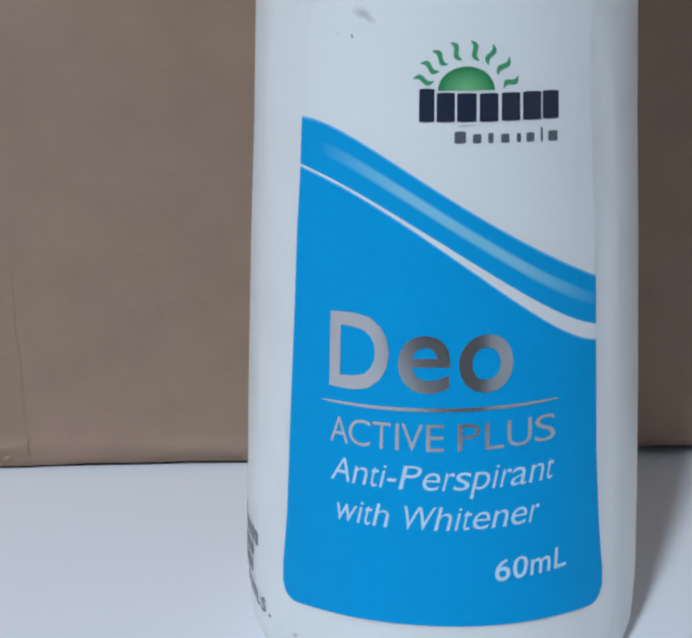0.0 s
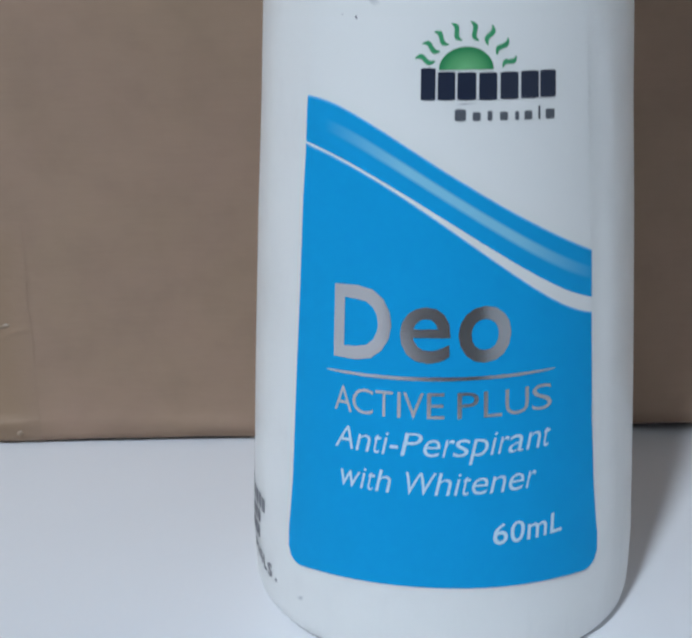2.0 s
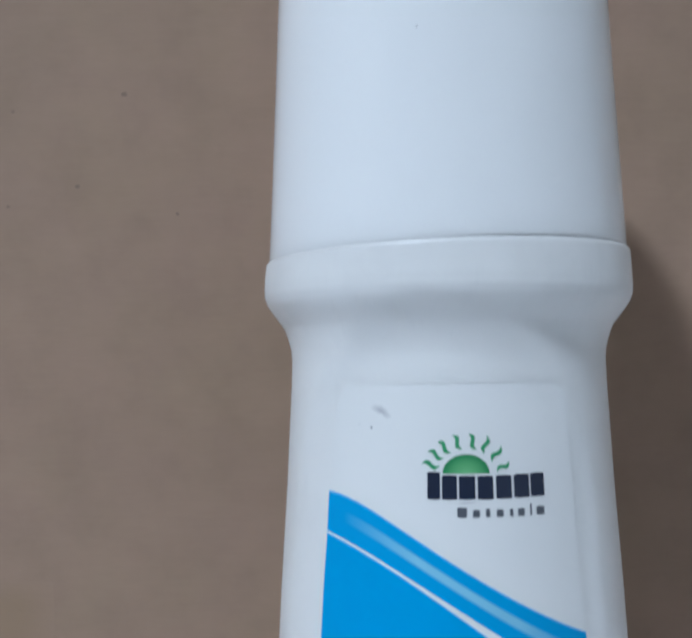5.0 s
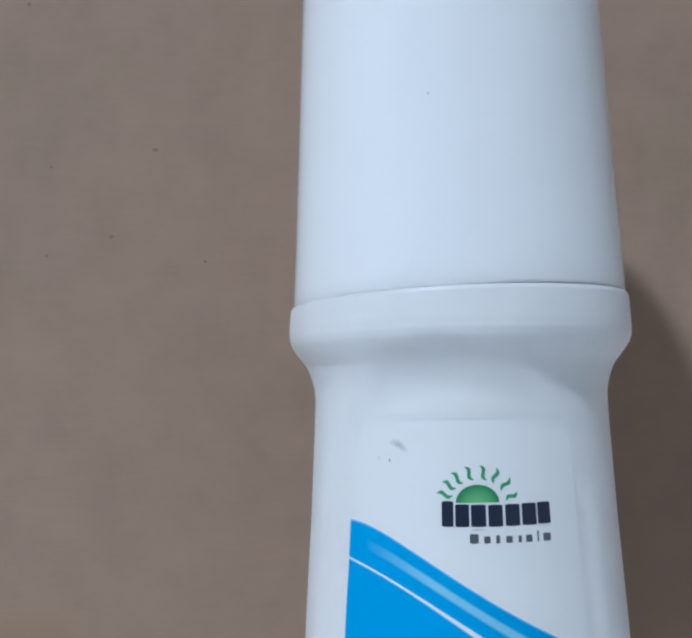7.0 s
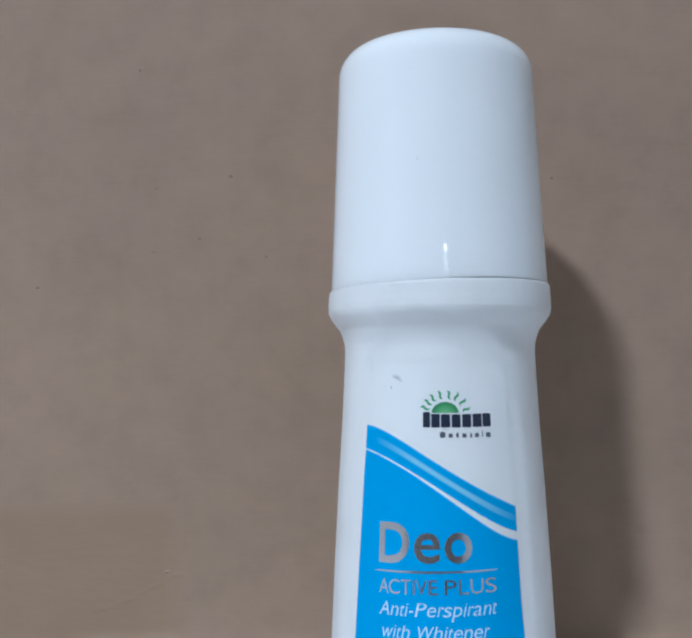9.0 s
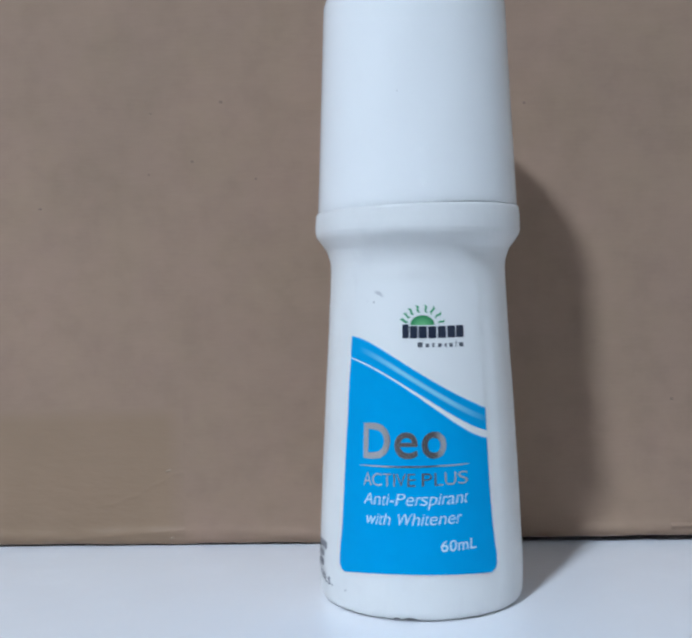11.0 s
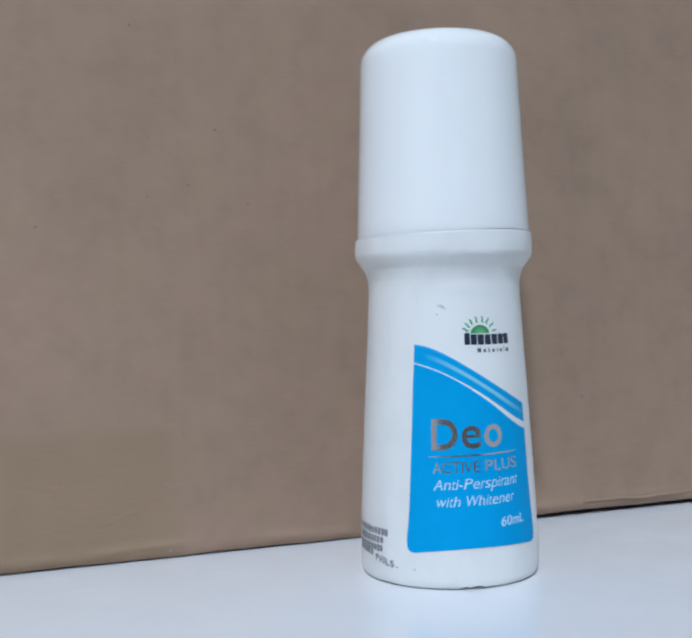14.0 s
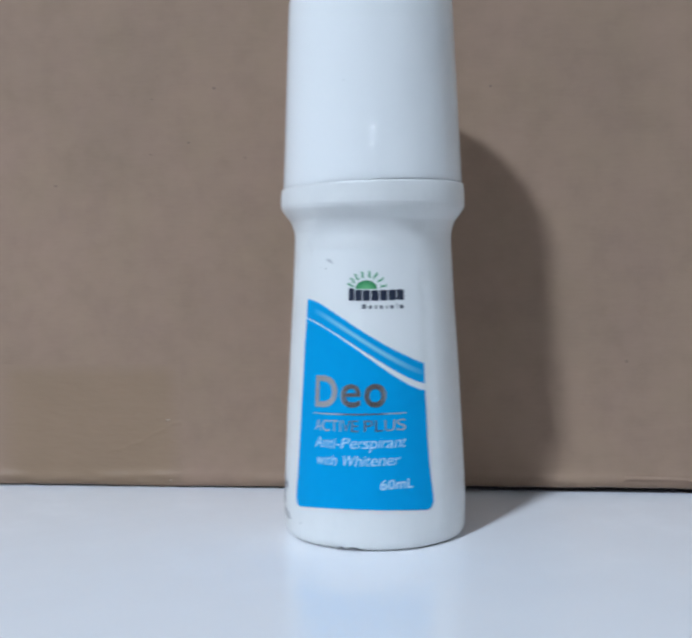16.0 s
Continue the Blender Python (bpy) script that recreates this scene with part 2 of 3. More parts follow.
def radius(deg, z):
    """The body's radius: round, with a flatter panel front and back that ends in an arch under the shoulder."""
    r = float(np.interp(z, PROFILE_Z, PROFILE_R))
    a = radians(deg)
    c, s2 = abs(math.cos(a)), math.sin(a) ** 2
    y = float(np.interp(z, PANEL_Z, PANEL_Y))
    q = s2 / 3.0
    p = y / c if q < 1e-6 and c > 0 else (-c + math.sqrt(c * c + 4 * q * y)) / (2 * q)
    e = ((abs((deg + 96) % 180 - 90) / 61) ** 2 + (max(0.0, z - 4.9) / 1.8) ** 2) ** 0.5
    p += 3.6 * max(0.0, e - 0.86) ** 2
    k = 0.09
    h = max(0.0, k - abs(r - p)) / k
    return min(r, p) - h * h * k / 4


def on(deg, z, off=0.0):
    r, a = radius(deg, z) + off, radians(deg)
    return Vector((r * math.sin(a), -r * math.cos(a), z)) * CM


def smooth_levels(zs, n):
    out = []
    for a, b in zip(zs, zs[1:]):
        out += [a + (b - a) * i / n for i in range(n)]
    return out + [zs[-1]]


def body_mesh():
    levels = smooth_levels(PROFILE_Z[:5], 3)[:-1] + steps(0.32, 6.1, 90)[:-1] + steps(6.1, 7.12, 34)[:-1] + smooth_levels(PROFILE_Z[17:], 4)

    def place(deg, z):
        notch = ease(-15, -10, deg) * (1 - ease(-2, 5, deg)) * (1 - 0.6 * math.exp(-(((deg + 7.5) / 1.6) ** 2)))
        lift = 0.09 * notch * max(0.0, 1 - z / 0.28)
        skew = 0.05 * math.sin(radians(deg)) * ease(7.2, 7.48, z)
        return on(deg, z + lift) + Vector((0, 0, skew * CM))
    n = 360
    bm = sheet([-180 + 360 * i / n for i in range(n)], levels, place, wrap=True)
    bm.verts.ensure_lookup_table()
    top = bm.verts[-n:]
    inner = [bm.verts.new((v.co.x * 0.86, v.co.y * 0.86, v.co.z)) for v in top]
    base = bm.verts[:n]
    sunk = [bm.verts.new((v.co.x * 0.90, v.co.y * 0.90, 0.14 * CM)) for v in base]
    for i in range(n):
        k = (i + 1) % n
        bm.faces.new((top[i], top[k], inner[k], inner[i]))
        bm.faces.new((base[k], base[i], sunk[i], sunk[k]))
    bm.faces.new(inner)
    bm.faces.new(sunk)
    return bm


def lathe(rz, n=144):
    bm = bmesh.new()
    rings = [[bm.verts.new((r * math.sin(2 * math.pi * i / n) * CM, -r * math.cos(2 * math.pi * i / n) * CM, z * CM)) for i in range(n)] for r, z in rz]
    for a, b in zip(rings, rings[1:]):
        for i in range(n):
            k = (i + 1) % n
            bm.faces.new((a[i], a[k], b[k], b[i]))
    bm.faces.new(rings[0])
    bm.faces.new(rings[-1])
    return bm


def cap_mesh():
    rz = [(1.70, 7.532), (1.943, 7.532), (1.948, 7.536), (1.949, 7.56), (1.947, 7.64)]
    rz += [(1.947 + (1.775 - 1.947) * ((z - 7.64) / 3.76) ** 0.95, z) for z in steps(7.8, 11.40, 14)]
    for i in range(1, 13):
        a = radians(7.2 * i)
        rz.append((1.775 - 0.50 * (1 - math.cos(a)), 11.40 + 0.52 * math.sin(a)))
    r1, z1 = rz[-1]
    rz += [(r1 * (1 - i / 7), z1 + 0.12 * (1 - (1 - i / 7) ** 2)) for i in range(1, 7)]
    bm = lathe(rz)
    for v in bm.verts:
        side = v.co.x / (1.93 * CM)
        v.co.x -= 0.015 * CM * ease(7.6, 12.0, v.co.z / CM)
        v.co.z += (0.05 * side - 0.012 + 0.028 * ease(-0.25, 0.5, side)) * CM * (1 - ease(7.7, 9.5, v.co.z / CM))
    return bm


def poly(c, deg):
    return float(np.polyval(c, deg / 40))


def swoop_top(d):
    return poly(TOP, d)


def edge_left(z):
    return float(np.interp(z, (0.98, 1.36, 1.6, 3.5, 4.27, 4.65, 5.12, 5.4, 6.2), (-47.2, -46.2, -45.6, -43.7, -43.3, -42.7, -42.5, -41.6, -40.0)))


def edge_right(z):
    return float(np.interp(z, (1.0, 1.18, 1.64, 2.27, 3.25, 3.8, 5.4, 6.2), (47.9, 47.3, 46.0, 44.9, 44.5, 44.5, 43.3, 42.0)))


def between(low, high, off, n=60, rows=10):
    """A patch on the body between two curves over the label's width."""
    def place(s, v):
        d = edge_left(4.0) + s * (edge_right(3.6) - edge_left(4.0))
        z = low(d) + (high(d) - low(d)) * v
        d = edge_left(z) + s * (edge_right(z) - edge_left(z))
        z = low(d) + (high(d) - low(d)) * v
        return on(d, z, off)
    return sheet(steps(0, 1, n), steps(0, 1, rows), place)


def rounded_foot(d):
    """The lower edge of the label: a shallow bow with rounded corners."""
    out = 0.0
    for e, sign in ((-47.3, 1), (48.0, -1)):
        x = (d - e) * sign / 6.0
        if x < 1:
            x = max(0.0, x)
            out = max(out, 0.20 * (1 - math.sqrt(max(0.0, 1 - (1 - x) ** 2))))
    return 0.880 - (0.067 if d < 0 else 0.045) * (d / 32) ** 2 + out


def film_top(d):
    x = max(0.0, (abs(d - 1.0) - 34.5) / 6.5)
    return 6.18 - 0.2 * (1 - math.sqrt(max(0.0, 1 - min(1.0, x) ** 2)))


def glyph(text):
    """One character of the built-in font as a flat triangulated bmesh."""
    cu = bpy.data.curves.new("glyph", "FONT")
    cu.body, cu.resolution_u = text, 4
    ob = bpy.data.objects.new("glyph", cu)
    scene.collection.objects.link(ob)
    bpy.context.view_layer.update()
    me = bpy.data.meshes.new_from_object(ob.evaluated_get(bpy.context.evaluated_depsgraph_get()))
    bpy.data.objects.remove(ob)
    bpy.data.curves.remove(cu)
    bm = bmesh.new()
    bm.from_mesh(me)
    bpy.data.meshes.remove(me)
    bmesh.ops.triangulate(bm, faces=bm.faces)
    return bm


def span(bm, axis):
    return min(v.co[axis] for v in bm.verts), max(v.co[axis] for v in bm.verts)


@functools.lru_cache(None)
def font_heights():
    """The built-in font's height of capitals and of small letters."""
    out = []
    for c in "Hx":
        bm = glyph(c)
        out.append(span(bm, 1)[1])
        bm.free()
    return out


def lettering(letters, z0, z1, off, shear=0.0, small=0.73, thick=0.0, fill=False):
    """Characters wrapped on the body, each at its own (character, degrees from, degrees to); capitals reach from z0 to z1, small letters
    to that share of it. shear leans them, thick fattens their strokes; fill stretches each from z0 to z1."""
    cap, ex = font_heights()
    out = bmesh.new()
    for c, d0, d1 in letters:
        bm = glyph(c)
        (x0, x1), (y0, y1) = span(bm, 0), span(bm, 1)
        if thick:
            rim = [v for v in bm.verts if v.is_boundary]
            pushed = {}
            for v in rim:
                n = Vector((0, 0, 0))
                for e in v.link_edges:
                    if e.is_boundary:
                        f, (a, b) = e.link_faces[0], e.verts
                        side = Vector((b.co.y - a.co.y, a.co.x - b.co.x, 0)).normalized()
                        if side.dot(f.calc_center_median() - a.co) > 0:
                            side.negate()
                        n += side
                pushed[v] = n.normalized() * thick if n.length > 1e-6 else n
            for v, n in pushed.items():
                v.co += n
            (x0, x1), (y0, y1) = span(bm, 0), span(bm, 1)
        for _ in range(2):
            long = [e for e in bm.edges if e.calc_length() > 0.25 * max(x1 - x0, 0.3)]
            if long:
                bmesh.ops.subdivide_edges(bm, edges=long, cuts=1)
                bmesh.ops.triangulate(bm, faces=bm.faces)
        for v in bm.verts:
            y = v.co.y
            if fill:
                h = (y - y0) / (y1 - y0)
            else:
                h = y / ex * small if y < ex else small + (y - ex) / (cap - ex) * (1 - small)
            d = d0 + (v.co.x - x0) / (x1 - x0) * (d1 - d0)
            z = z0 + h * (z1 - z0)
            v.co = on(d + shear * (h - 0.4) * (z1 - z0) * 30.5, z + TILT * d, off)
        me = bpy.data.meshes.new("glyph")
        bm.to_mesh(me)
        bm.free()
        out.from_mesh(me)
        bpy.data.meshes.remove(me)
    return out


def follow_body(ob):
    """Gives the print the body's own smooth normals."""
    me = ob.data
    for p in me.polygons:
        p.use_smooth = True
    out = []
    for v in me.vertices:
        d, z = math.degrees(math.atan2(v.co.x, -v.co.y)), v.co.z / CM
        n = (on(d + 1.0, z) - on(d - 1.0, z)).cross(on(d, z + 0.04) - on(d, z - 0.04)).normalized()
        out.append(n if n.y < 0 else -n)
    me.normals_split_custom_set_from_vertices(out)
    return ob


# Side bearings of a plain grotesque: advance, left and right edge of each character, in thousandths of its size.
GROTESQUE = {"A": (667, 14, 654), "P": (667, 86, 622), "W": (944, 16, 928), "a": (556, 36, 530), "e": (556, 40, 516), "h": (556, 65, 491),
             "i": (222, 67, 155), "n": (556, 65, 491), "p": (556, 58, 517), "r": (333, 77, 332), "s": (500, 32, 464), "t": (278, 14, 257),
             "w": (722, 14, 709), "-": (333, 44, 289), "6": (556, 38, 518), "0": (556, 37, 519), "m": (833, 65, 769), "L": (556, 76, 537), " ": (278, 0, 0)}


def spaced(text, d0, d1):
    """The characters of a line set in the grotesque's spacing from d0 to d1 degrees."""
    x, out = 0, []
    for c in text:
        adv, a, b = GROTESQUE[c]
        if c != " ":
            out.append((c, x + a, x + b))
        x += adv
    lo, hi = out[0][1], out[-1][2]
    return [(c, d0 + (a - lo) / (hi - lo) * (d1 - d0), d0 + (b - lo) / (hi - lo) * (d1 - d0)) for c, a, b in out]


def patch(d0, d1, z0, z1, off, n=8, round_off=0.0, tilt=0.0):
    """A printed bar on the body, rising by tilt centimetres from end to end."""
    def place(s, v):
        d = d0 + s * (d1 - d0)
        e = min(s, 1 - s) * 2
        pull = round_off * (1 - math.sqrt(max(0.0, 1 - (1 - e) ** 2))) * (z1 - z0)
        return on(d, z0 + pull + v * (z1 - z0 - 2 * pull) + tilt * s, off)
    return sheet(steps(0, 1, n), steps(0, 1, 2), place)


def half_disc(d, z, r, off):
    def place(a, q):
        return on(d + q * r * math.cos(a) * 33.0, z + q * r * 0.80 * math.sin(a), off)
    return sheet(steps(0, math.pi, 24), [0.02, 0.35, 0.7, 1.0], place)


def wavy_ray(d0, z0, d1, z1, off):
    """A tapering wavy stroke from its inner to its outer end."""
    dx, dz = (d1 - d0) / 33.0, z1 - z0
    length = math.hypot(dx, dz)

    def place(s, v):
        side = 0.020 * math.sin(s * 2 * math.pi) + (v - 0.5) * 0.046 * (1 - 0.75 * abs(2 * s - 1) ** 1.8)
        return on(d0 + (s * dx - side * dz / length) * 33.0, z0 + s * dz + side * dx / length, off)
    return sheet(steps(0, 1, 14), steps(0, 1, 2), place)


def blot(d, z, wd, hz, off, seed, slant=0.0):
    """A smear of uneven outline."""
    rnd = random.Random(seed)
    ph = [rnd.uniform(0, 6.28) for _ in range(4)]

    def place(a, q):
        r = q * (1 + 0.22 * math.sin(2 * a + ph[0]) + 0.16 * math.sin(3 * a + ph[1]) + 0.1 * math.sin(7 * a + ph[2]))
        x = r * math.cos(a) * wd
        return on(d + x, z + r * math.sin(a) * hz + slant * x, off)
    return sheet([2 * math.pi * i / 28 for i in range(28)], [0.02, 0.5, 1.0], place, wrap=True)


# ---- the room ----
def room():
    x0, x1, y0, y1, z0, z1, w = -2.3, 1.0, -2.7, 1.3, -0.75, 2.026, 0.12
    tagged(part("floor", box(x0 - w, x1 + w, y0 - w, y1 + w, z0 - w, z0), FLOOR, smooth=False), "bare grey cement floor under the table", "floor", kind="structure")
    tagged(part("ceiling", box(x0 - w, x1 + w, y0 - w, y1 + w, z1, z1 + w), CEILING, smooth=False), "plain white painted ceiling with one lamp", "ceiling", kind="structure")
    # Unseen walls, added as bounce surfaces; the east one stands close for fill.
    for name, b, paint in (("wall_north", (x0, x1, y1, y1 + w), PAINT), ("wall_east", (x1, x1 + w, y0, y1), PALE_PAINT)):
        tagged(part(name, box(*b, z0, z1), paint, smooth=False), "unseen plain pale wall, added to close the room and bounce light", "wall", kind="structure")
    tagged(part("wall_west", box(x0 - w, x0, y0, y1, z0, z1), TAN_PAINT, smooth=False), "unseen plain beige wall, added to set foil reflections and fill light", "wall", kind="structure")
    wx0, wx1, wz0, wz1 = 0.090, 0.290, 0.583, 0.843
    south = bmesh.new()
    for b in ((x0, wx0, z0, z1), (wx1, x1, z0, z1), (wx0, wx1, z0, wz0), (wx0, wx1, wz1, z1)):
        piece = box(b[0], b[1], y0 - w, y0, b[2], b[3])
        me = bpy.data.meshes.new("piece")
        piece.to_mesh(me)
        piece.free()
        south.from_mesh(me)
        bpy.data.meshes.remove(me)
    # Unseen; its dark tone stands in for what the foil letters mirror.
    tagged(part("wall_south", south, DARK_PAINT, smooth=False), "unseen dark brown wall with a small window, added to darken foil reflections", "wall", kind="structure")
    window = tagged(empty("window_1", Matrix.Translation((0.19, y0 - 0.06, 0.713))), "small louvred window letting in daylight", "window", kind="structure")
    for dx0, dx1, dz0, dz1 in ((-0.10, -0.08, -0.13, 0.13), (0.08, 0.10, -0.13, 0.13), (-0.08, 0.08, -0.13, -0.107), (-0.08, 0.08, 0.107, 0.13)):
        part("window_frame", box(dx0, dx1, -0.03, 0.03, dz0, dz1, 0.002), METAL, window, smooth=False)
    for z, h in ((0.0675, 0.0355), (-0.001, 0.012), (-0.036, 0.015), (-0.0745, 0.0155)):
        part("slat", box(-0.08, 0.08, -0.005, 0.005, z - h, z + h, 0.001), GLASS, window, smooth=False)
    sky = tagged(part("backdrop", box(-1.2, 1.2, y0 - 0.9, y0 - 0.88, -0.4, 1.8), DAY, smooth=False), "pale daylight seen outside the window", "backdrop", kind="structure")
    light = tagged(empty("ceiling_light", Matrix.Translation(LAMP)), "round white ceiling lamp, lit", "lamp")
    part("lamp_base", lathe([(11.5, 5.0), (11.5, 1.0), (11.0, 0.5), (10.0, 0.5)], 48), CAP, light)
    part("diffuser", lathe([(10.0, 0.6), (10.0, -0.5), (9.2, -2.6), (7.0, -3.6), (4.0, -4.0)], 48), DIFFUSER, light)


# ---- table ----
def table():
    t = tagged(empty("table", pose(0, 0, -0.75, 0, 0, 32)), "white glossy laminate table", "table")
    part("tabletop", box(-0.65, 0.65, -0.098, 0.60, 0.722, 0.75, 0.002), TABLE, t, smooth=False)
    for x in (-0.58, 0.58):
        for y in (-0.07, 0.55):
            part("leg", box(x - 0.02, x + 0.02, y - 0.02, y + 0.02, 0.0, 0.722, 0.003), METAL, t, smooth=False)


# ---- cardboard carton behind the bottle ----
FACE = 3.66


def carton_face(x, z):
    """The front of the carton in centimetres: nearly flat, bulging a little above the fold at its foot."""
    y = FACE - 0.012 * x + 0.02 * math.sin(x * 0.31 + 1.0) * math.sin(z * 0.23)
    y -= 0.075 * math.exp(-((z - 0.27 - 0.05 * math.sin(x * 0.9)) / 0.13) ** 2) * (0.6 + 0.25 * math.sin(x * 1.7) + 0.25 * math.sin(x * 4.3 + 1))
    fold = max(0.0, 1 - z / 0.16)
    return y + 0.08 * fold * fold


def gap(x):
    return 0.045 + 0.095 * ease(0.0, 3.0, x) + 0.010 * math.sin(x * 1.3) + 0.006 * math.sin(x * 3.7)


def carton():
    c = tagged(empty("cardboard_box"), "large plain brown cardboard box standing on the table", "box")
    zs = [0.0, 0.02, 0.05, 0.09, 0.13, 0.18, 0.24, 0.30, 0.36, 0.44, 0.55, 0.8] + steps(1.2, 31.5, 60)
    xs = steps(-25, 17, 168)

    def place(x, z):
        lift = gap(x) * max(0.0, 1 - z / 3.0)
        return Vector((x, carton_face(x, z), z + lift)) * CM
    part("front_panel", sheet(xs, zs, place), CARD, c, "brown kraft front panel with small specks")
    w = 0.4
    part("side_panel", box(-0.25, -0.246, (FACE + 0.36) * CM, 0.36, 0.001, 0.315), CARD, c, smooth=False)
    part("side_panel", box(0.166, 0.17, (FACE - 0.15) * CM, 0.36, 0.001, 0.315), CARD, c, smooth=False)
    part("back_panel", box(-0.25, 0.17, 0.356, 0.36, 0.001, 0.315), CARD, c, smooth=False)
    part("bottom_panel", box(-0.246, 0.166, (FACE + 0.9) * CM, 0.356, 0.0015, 0.0045), CARD, c, smooth=False)
    for y0, y1 in (((FACE + 0.36) * CM, 0.197), (0.199, 0.36)):
        part("top_flap", box(-0.25, 0.17, y0, y1, 0.3155, 0.319), CARD, c, smooth=False)
    # The end of a strip of packing tape that comes round from underneath.

    def strip(x, z):
        ridge_z = 0.90 + (x + 7.3) * 0.42 + 0.05 * math.sin(x * 3.1) + 0.02 * math.sin(x * 11.0)
        r = 0.007 * math.exp(-((z - ridge_z) / 0.045) ** 2) * ease(-7.6, -6.8, x) * (1 - ease(-5.5, -5.1, x))
        r += 0.007 * math.exp(-((z - 0.34 - 0.08 * (x + 5.8)) / 0.03) ** 2) * ease(-6.5, -6.0, x)
        ragged = 0.012 * math.sin(z * 5.1) if x > -5.4 else 0
        return Vector((x + ragged, carton_face(x, z) - 0.006 - r, z + gap(x) * max(0.0, 1 - z / 3.0))) * CM
    part("packing_tape", sheet(steps(-10.37, -5.33, 150), steps(0.03, 3.28, 190), strip), TAPE, c, "brown packing tape end with crinkles")
    # Two shiny blisters where the tape has lifted.
    for gx, gz, w2, h2 in ((-5.69, 1.80, 0.075, 0.032), (-5.63, 0.20, 0.05, 0.04)):
        def blister(a, q):
            out = 0.018 * math.cos(q * math.pi / 2)
            return Vector((gx + q * w2 * math.cos(a), carton_face(gx, gz) - 0.008 - out, gz + q * h2 * math.sin(a) + 0.2 * q * w2 * math.cos(a))) * CM
        part("tape_blister", sheet([2 * math.pi * i / 16 for i in range(16)], [0.02, 0.25, 0.5, 0.75, 1.0], blister, wrap=True), SHINY_TAPE, c, "tiny shiny wrinkle in the tape")
    # The torn edge of the paper along the fold.

    def lip(x, v):
        z = 0.30 - 0.15 * v + 0.02 * math.sin(x * 2.1) + 0.012 * math.sin(x * 5.3)
        return Vector((x, carton_face(x, z) - 0.05 * math.sin(math.pi * min(1.0, v * 1.15)) - 0.004, z + gap(x))) * CM
    part("torn_edge", sheet(steps(6.1, 16.0, 80), steps(0, 1, 8), lip), CARD, c, "lifted torn paper edge")
    rnd = random.Random(4)
    for x, z, r in ((-4.31, 10.44, 0.05), (-5.96, 10.19, 0.03), (-5.0, 9.06, 0.04), (-6.02, 8.77, 0.03), (-8.6, 8.0, 0.045), (-3.52, 8.64, 0.03), (6.14, 3.37, 0.04), (2.76, 10.31, 0.035), (-6.35, 12.87, 0.04)):
        k = rnd.uniform(0.6, 1.0)
        part("speck", sheet([2 * math.pi * i / 12 for i in range(12)], [0.05, 1.0], lambda a, q: Vector((x + q * r * math.cos(a), carton_face(x, z) - 0.006, z + q * r * k * math.sin(a))) * CM, wrap=True), SPECK, c)


# ---- roll-on bottle ----
TOP, WHITE_UP, WHITE_LOW = (-0.0425, 0.144, -0.0047, -0.7788, 4.532), (0.0435, 0.136, -0.1173, -0.7849, 4.1586), (0.0746, 0.1648, -0.1755, -0.8737, 4.1067)
TILT = 0.0008


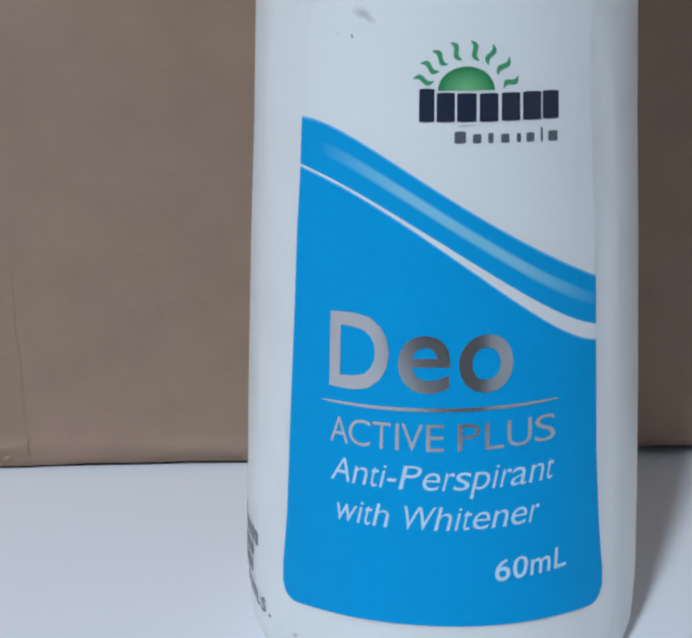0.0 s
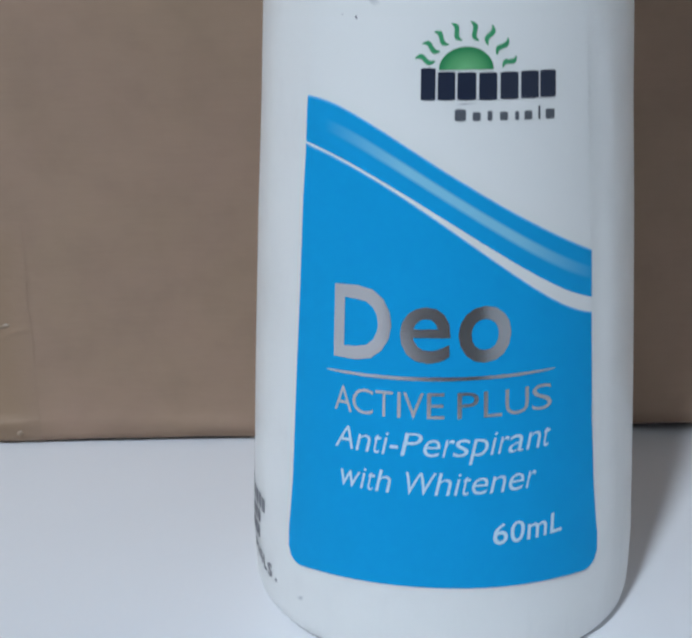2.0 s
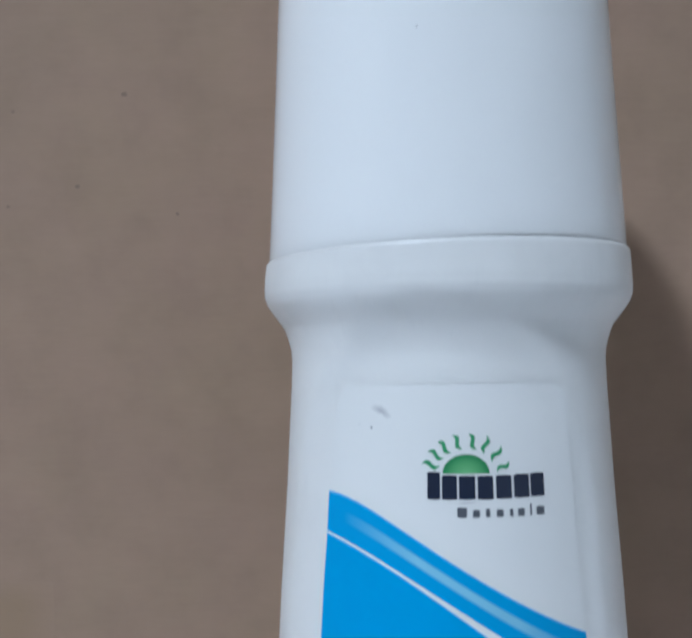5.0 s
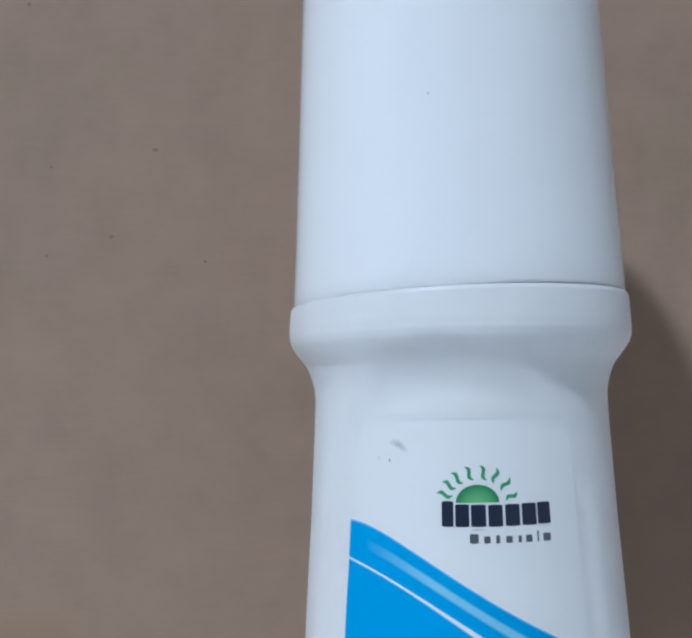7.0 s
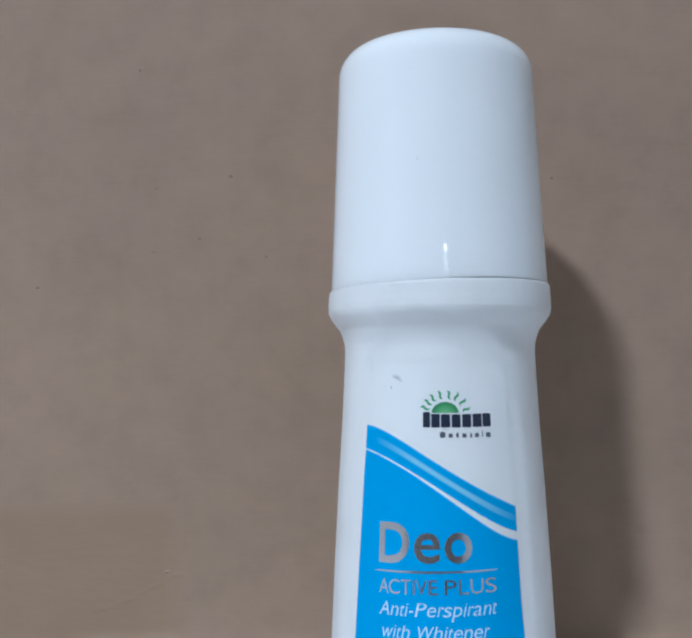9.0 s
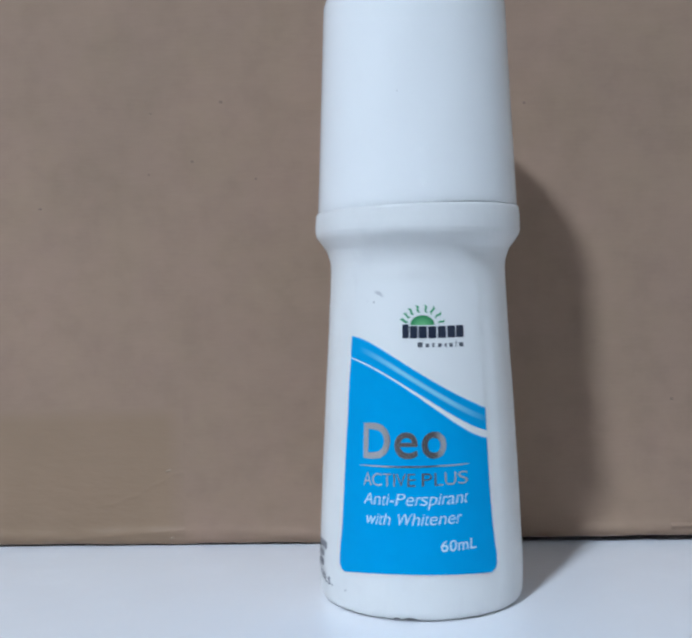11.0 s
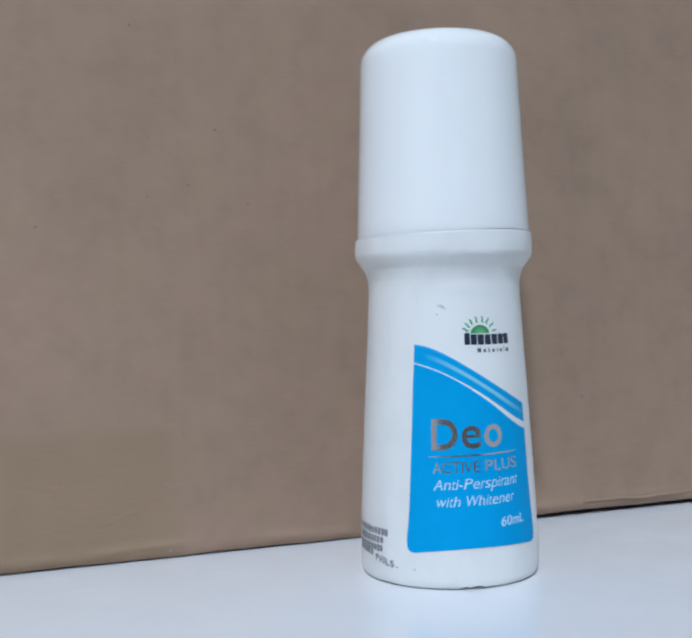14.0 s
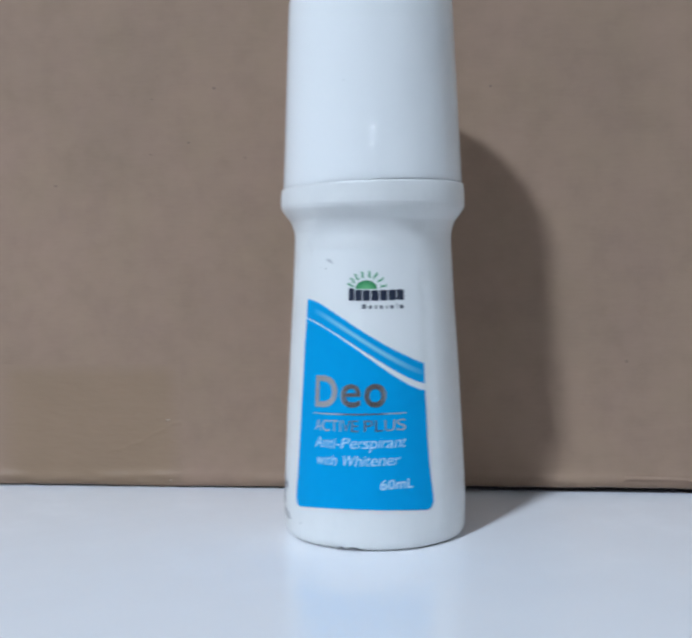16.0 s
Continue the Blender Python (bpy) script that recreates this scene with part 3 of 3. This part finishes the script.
def bottle():
    b = tagged(empty("roll_on_bottle", pose(0, 0, 0, 0, 0, -6.5)), "white plastic roll-on bottle with a blue and white label", "bottle")
    part("body", body_mesh(), BODY, b, "white satin plastic body with a flared shoulder")
    part("neck_ring", lathe([(1.70, 7.50), (1.86, 7.51), (1.86, 7.54), (1.70, 7.54)]), BODY, b)
    cap = part("cap", cap_mesh(), CAP, b, "glossy white tapered screw cap")

    def dot(a, q):
        d, z = radians(-7.2) + q * 0.008 * math.cos(a), 9.55 + q * 0.015 * math.sin(a)
        r = 1.947 - 0.172 * ((z - 7.64) / 3.76) ** 0.95 + 0.004
        return Vector((r * math.sin(d) - 0.015 * ease(7.6, 12.0, z), -r * math.cos(d), z)) * CM
    part("speck", sheet([2 * math.pi * i / 12 for i in range(12)], [0.05, 1.0], dot, wrap=True), SMEAR, cap, "tiny grey speck")
    label = part("label", between(rounded_foot, film_top, 0.007, 110, 150), FILM, b, "clear-edged printed label, blue below and white above")
    low = lambda d: poly(WHITE_LOW, d)  # noqa: E731
    up = lambda d: poly(WHITE_UP, d)  # noqa: E731
    part("blue_field", between(rounded_foot, low, 0.012, 92, 40), BLUE_INK, label, "plain blue printed field with rounded lower corners")
    part("white_line", between(low, up, 0.012), WHITE_INK, label)
    part("blue_band", between(up, swoop_top, 0.012, 80, 12), BAND_INK, label, "blue curved band with a pale streak")
    part("band_edge", between(swoop_top, lambda d: swoop_top(d) + 0.016, 0.013), EDGE_INK, label)
    part("band_edge", between(lambda d: low(d) - 0.014, low, 0.014), EDGE_INK, label)
    deo = ("D", -30.5, -13.5, 2.938, 3.593, 0.022), ("e", -11.2, 1.9, 2.945, 3.428, 0.012), ("o", 3.9, 17.8, 2.939, 3.426, 0.016)
    for c, d0, d1, z0, z1, thick in deo:
        follow_body(part("lettering", lettering([(c, d0, d1)], z0, z1, 0.017, thick=thick, fill=True), FOIL, label, "silver foil letter"))
    active = [("A", -29.9, -24.4), ("C", -24.3, -18.2), ("T", -17.6, -12.8), ("I", -11.6, -10.7), ("V", -10.1, -4.7), ("E", -3.9, 0.5),
              ("P", 3.8, 9.3), ("L", 10.6, 15.4), ("U", 16.3, 22.9), ("S", 23.9, 30.0)]
    follow_body(part("lettering", lettering(active, 2.455, 2.685, 0.017, thick=-0.007, fill=True), FOIL, label, "thin silver foil words"))
    for text, d0, d1, z0, z1, shear, thick, name in (
        ("Anti-Perspirant", -29.0, 29.4, 2.112, 2.325, 0.21, -0.006, "white printed words"),
        ("with Whitener", -28.0, 25.0, 1.758, 1.968, 0.21, -0.006, "white printed words"),
        ("60mL", 13.4, 33.8, 1.270, 1.462, 0.06, 0.008, "white printed volume"),
    ):
        part("lettering", lettering(spaced(text, d0, d1), z0, z1, 0.017, shear, thick=thick), PALE_INK, label, name)
    part("rule", patch(-32.9, 31.0, 2.768, 2.800, 0.017, 40, 0.4, 0.045), FOIL, label, "thin silver foil line")
    part("emblem", half_disc(5.4, 5.350, 0.222, 0.012), SUN_INK, label, "green half-round sun emblem")
    for ray in ((-3.0, 5.421, -8.3, 5.442), (-1.7, 5.495, -6.4, 5.555), (0.6, 5.545, -3.3, 5.644), (4.1, 5.576, 1.3, 5.706),
                (8.6, 5.570, 6.5, 5.718), (11.1, 5.537, 12.3, 5.691), (13.6, 5.461, 16.7, 5.593), (15.2, 5.364, 19.1, 5.451)):
        part("ray", wavy_ray(*ray, 0.012), GREEN, label)
    for d0, d1, z0, z1 in ((-6.7, -2.8, 5.113, 5.366), (-2.2, 2.4, 5.112, 5.335), (3.0, 8.0, 5.112, 5.330), (8.8, 13.7, 5.110, 5.327),
                           (14.6, 19.7, 5.114, 5.330), (20.5, 25.8, 5.117, 5.334), (26.3, 31.3, 5.121, 5.338)):
        part("wordmark_bar", patch(d0, d1, z0, z1, 0.013, 8, 0.03), NAVY, label)
    for d0, d1, z1 in ((2.4, 5.3, 5.041), (7.1, 9.2, 5.017), (11.1, 12.4, 5.026), (14.5, 16.7, 5.016), (18.8, 19.9, 5.017), (21.5, 23.8, 5.019), (25.7, 26.3, 5.056), (28.0, 30.9, 5.027)):
        part("subtitle_bar", patch(d0, d1, 4.948, z1, 0.012, 4, 0.05), GREY, label)
    part("smear", blot(-22.3, 5.93, 3.0, 0.060, 0.011, 3, -0.013), SMEAR, label, "small grey scuff")
    part("smear", blot(-25.8, 5.77, 0.4, 0.014, 0.011, 5), STAMP, label)
    part("smear", blot(-30.4, 5.795, 0.35, 0.010, 0.011, 8), SMEAR, label)
    part("smear", blot(5.2, 5.082, 2.6, 0.010, 0.011, 9, 0.003), SMEAR, label)
    part("smear", blot(-42.3, 0.41, 1.6, 0.022, 0.006, 6, 0.01), SMEAR, b)
    # The dot-printed stamp round the foot: rows of worn characters, and one word that can be read.
    rnd = random.Random(11)
    for d0, d1, z0, z1, n in ((-98, -61.0, 1.12, 1.105, 11), (-98, -65.4, 0.94, 0.925, 10), (-98, -65.4, 0.76, 0.745, 10), (-98, -75.5, 0.66, 0.625, 6)):
        for i in range(n):
            a, wide = d0 + (d1 - d0) * i / n, (d1 - d0) / n * rnd.uniform(0.74, 0.92)
            z, tall = z0 + (z1 - z0) * i / n + rnd.uniform(-0.006, 0.006), 0.160 * rnd.uniform(0.9, 1.1)
            part("stamp_mark", patch(a, a + wide, z - tall / 2, z + tall / 2, 0.005, 3, rnd.uniform(0.05, 0.3)), STAMP, b)
    for c, d0, d1, z0, z1 in (("P", -73.2, -70.0, 0.520, 0.672), ("H", -69.4, -66.2, 0.498, 0.650), ("I", -65.5, -64.3, 0.478, 0.630), ("L", -63.4, -60.6, 0.458, 0.610),
                              ("S", -59.9, -56.7, 0.438, 0.590), (".", -55.3, -53.8, 0.440, 0.476)):
        part("stamp_letter", lettering([(c, d0, d1)], z0, z1, 0.005, thick=0.055, fill=True), STAMP, b, smooth=False)


room()
table()
carton()
bottle()
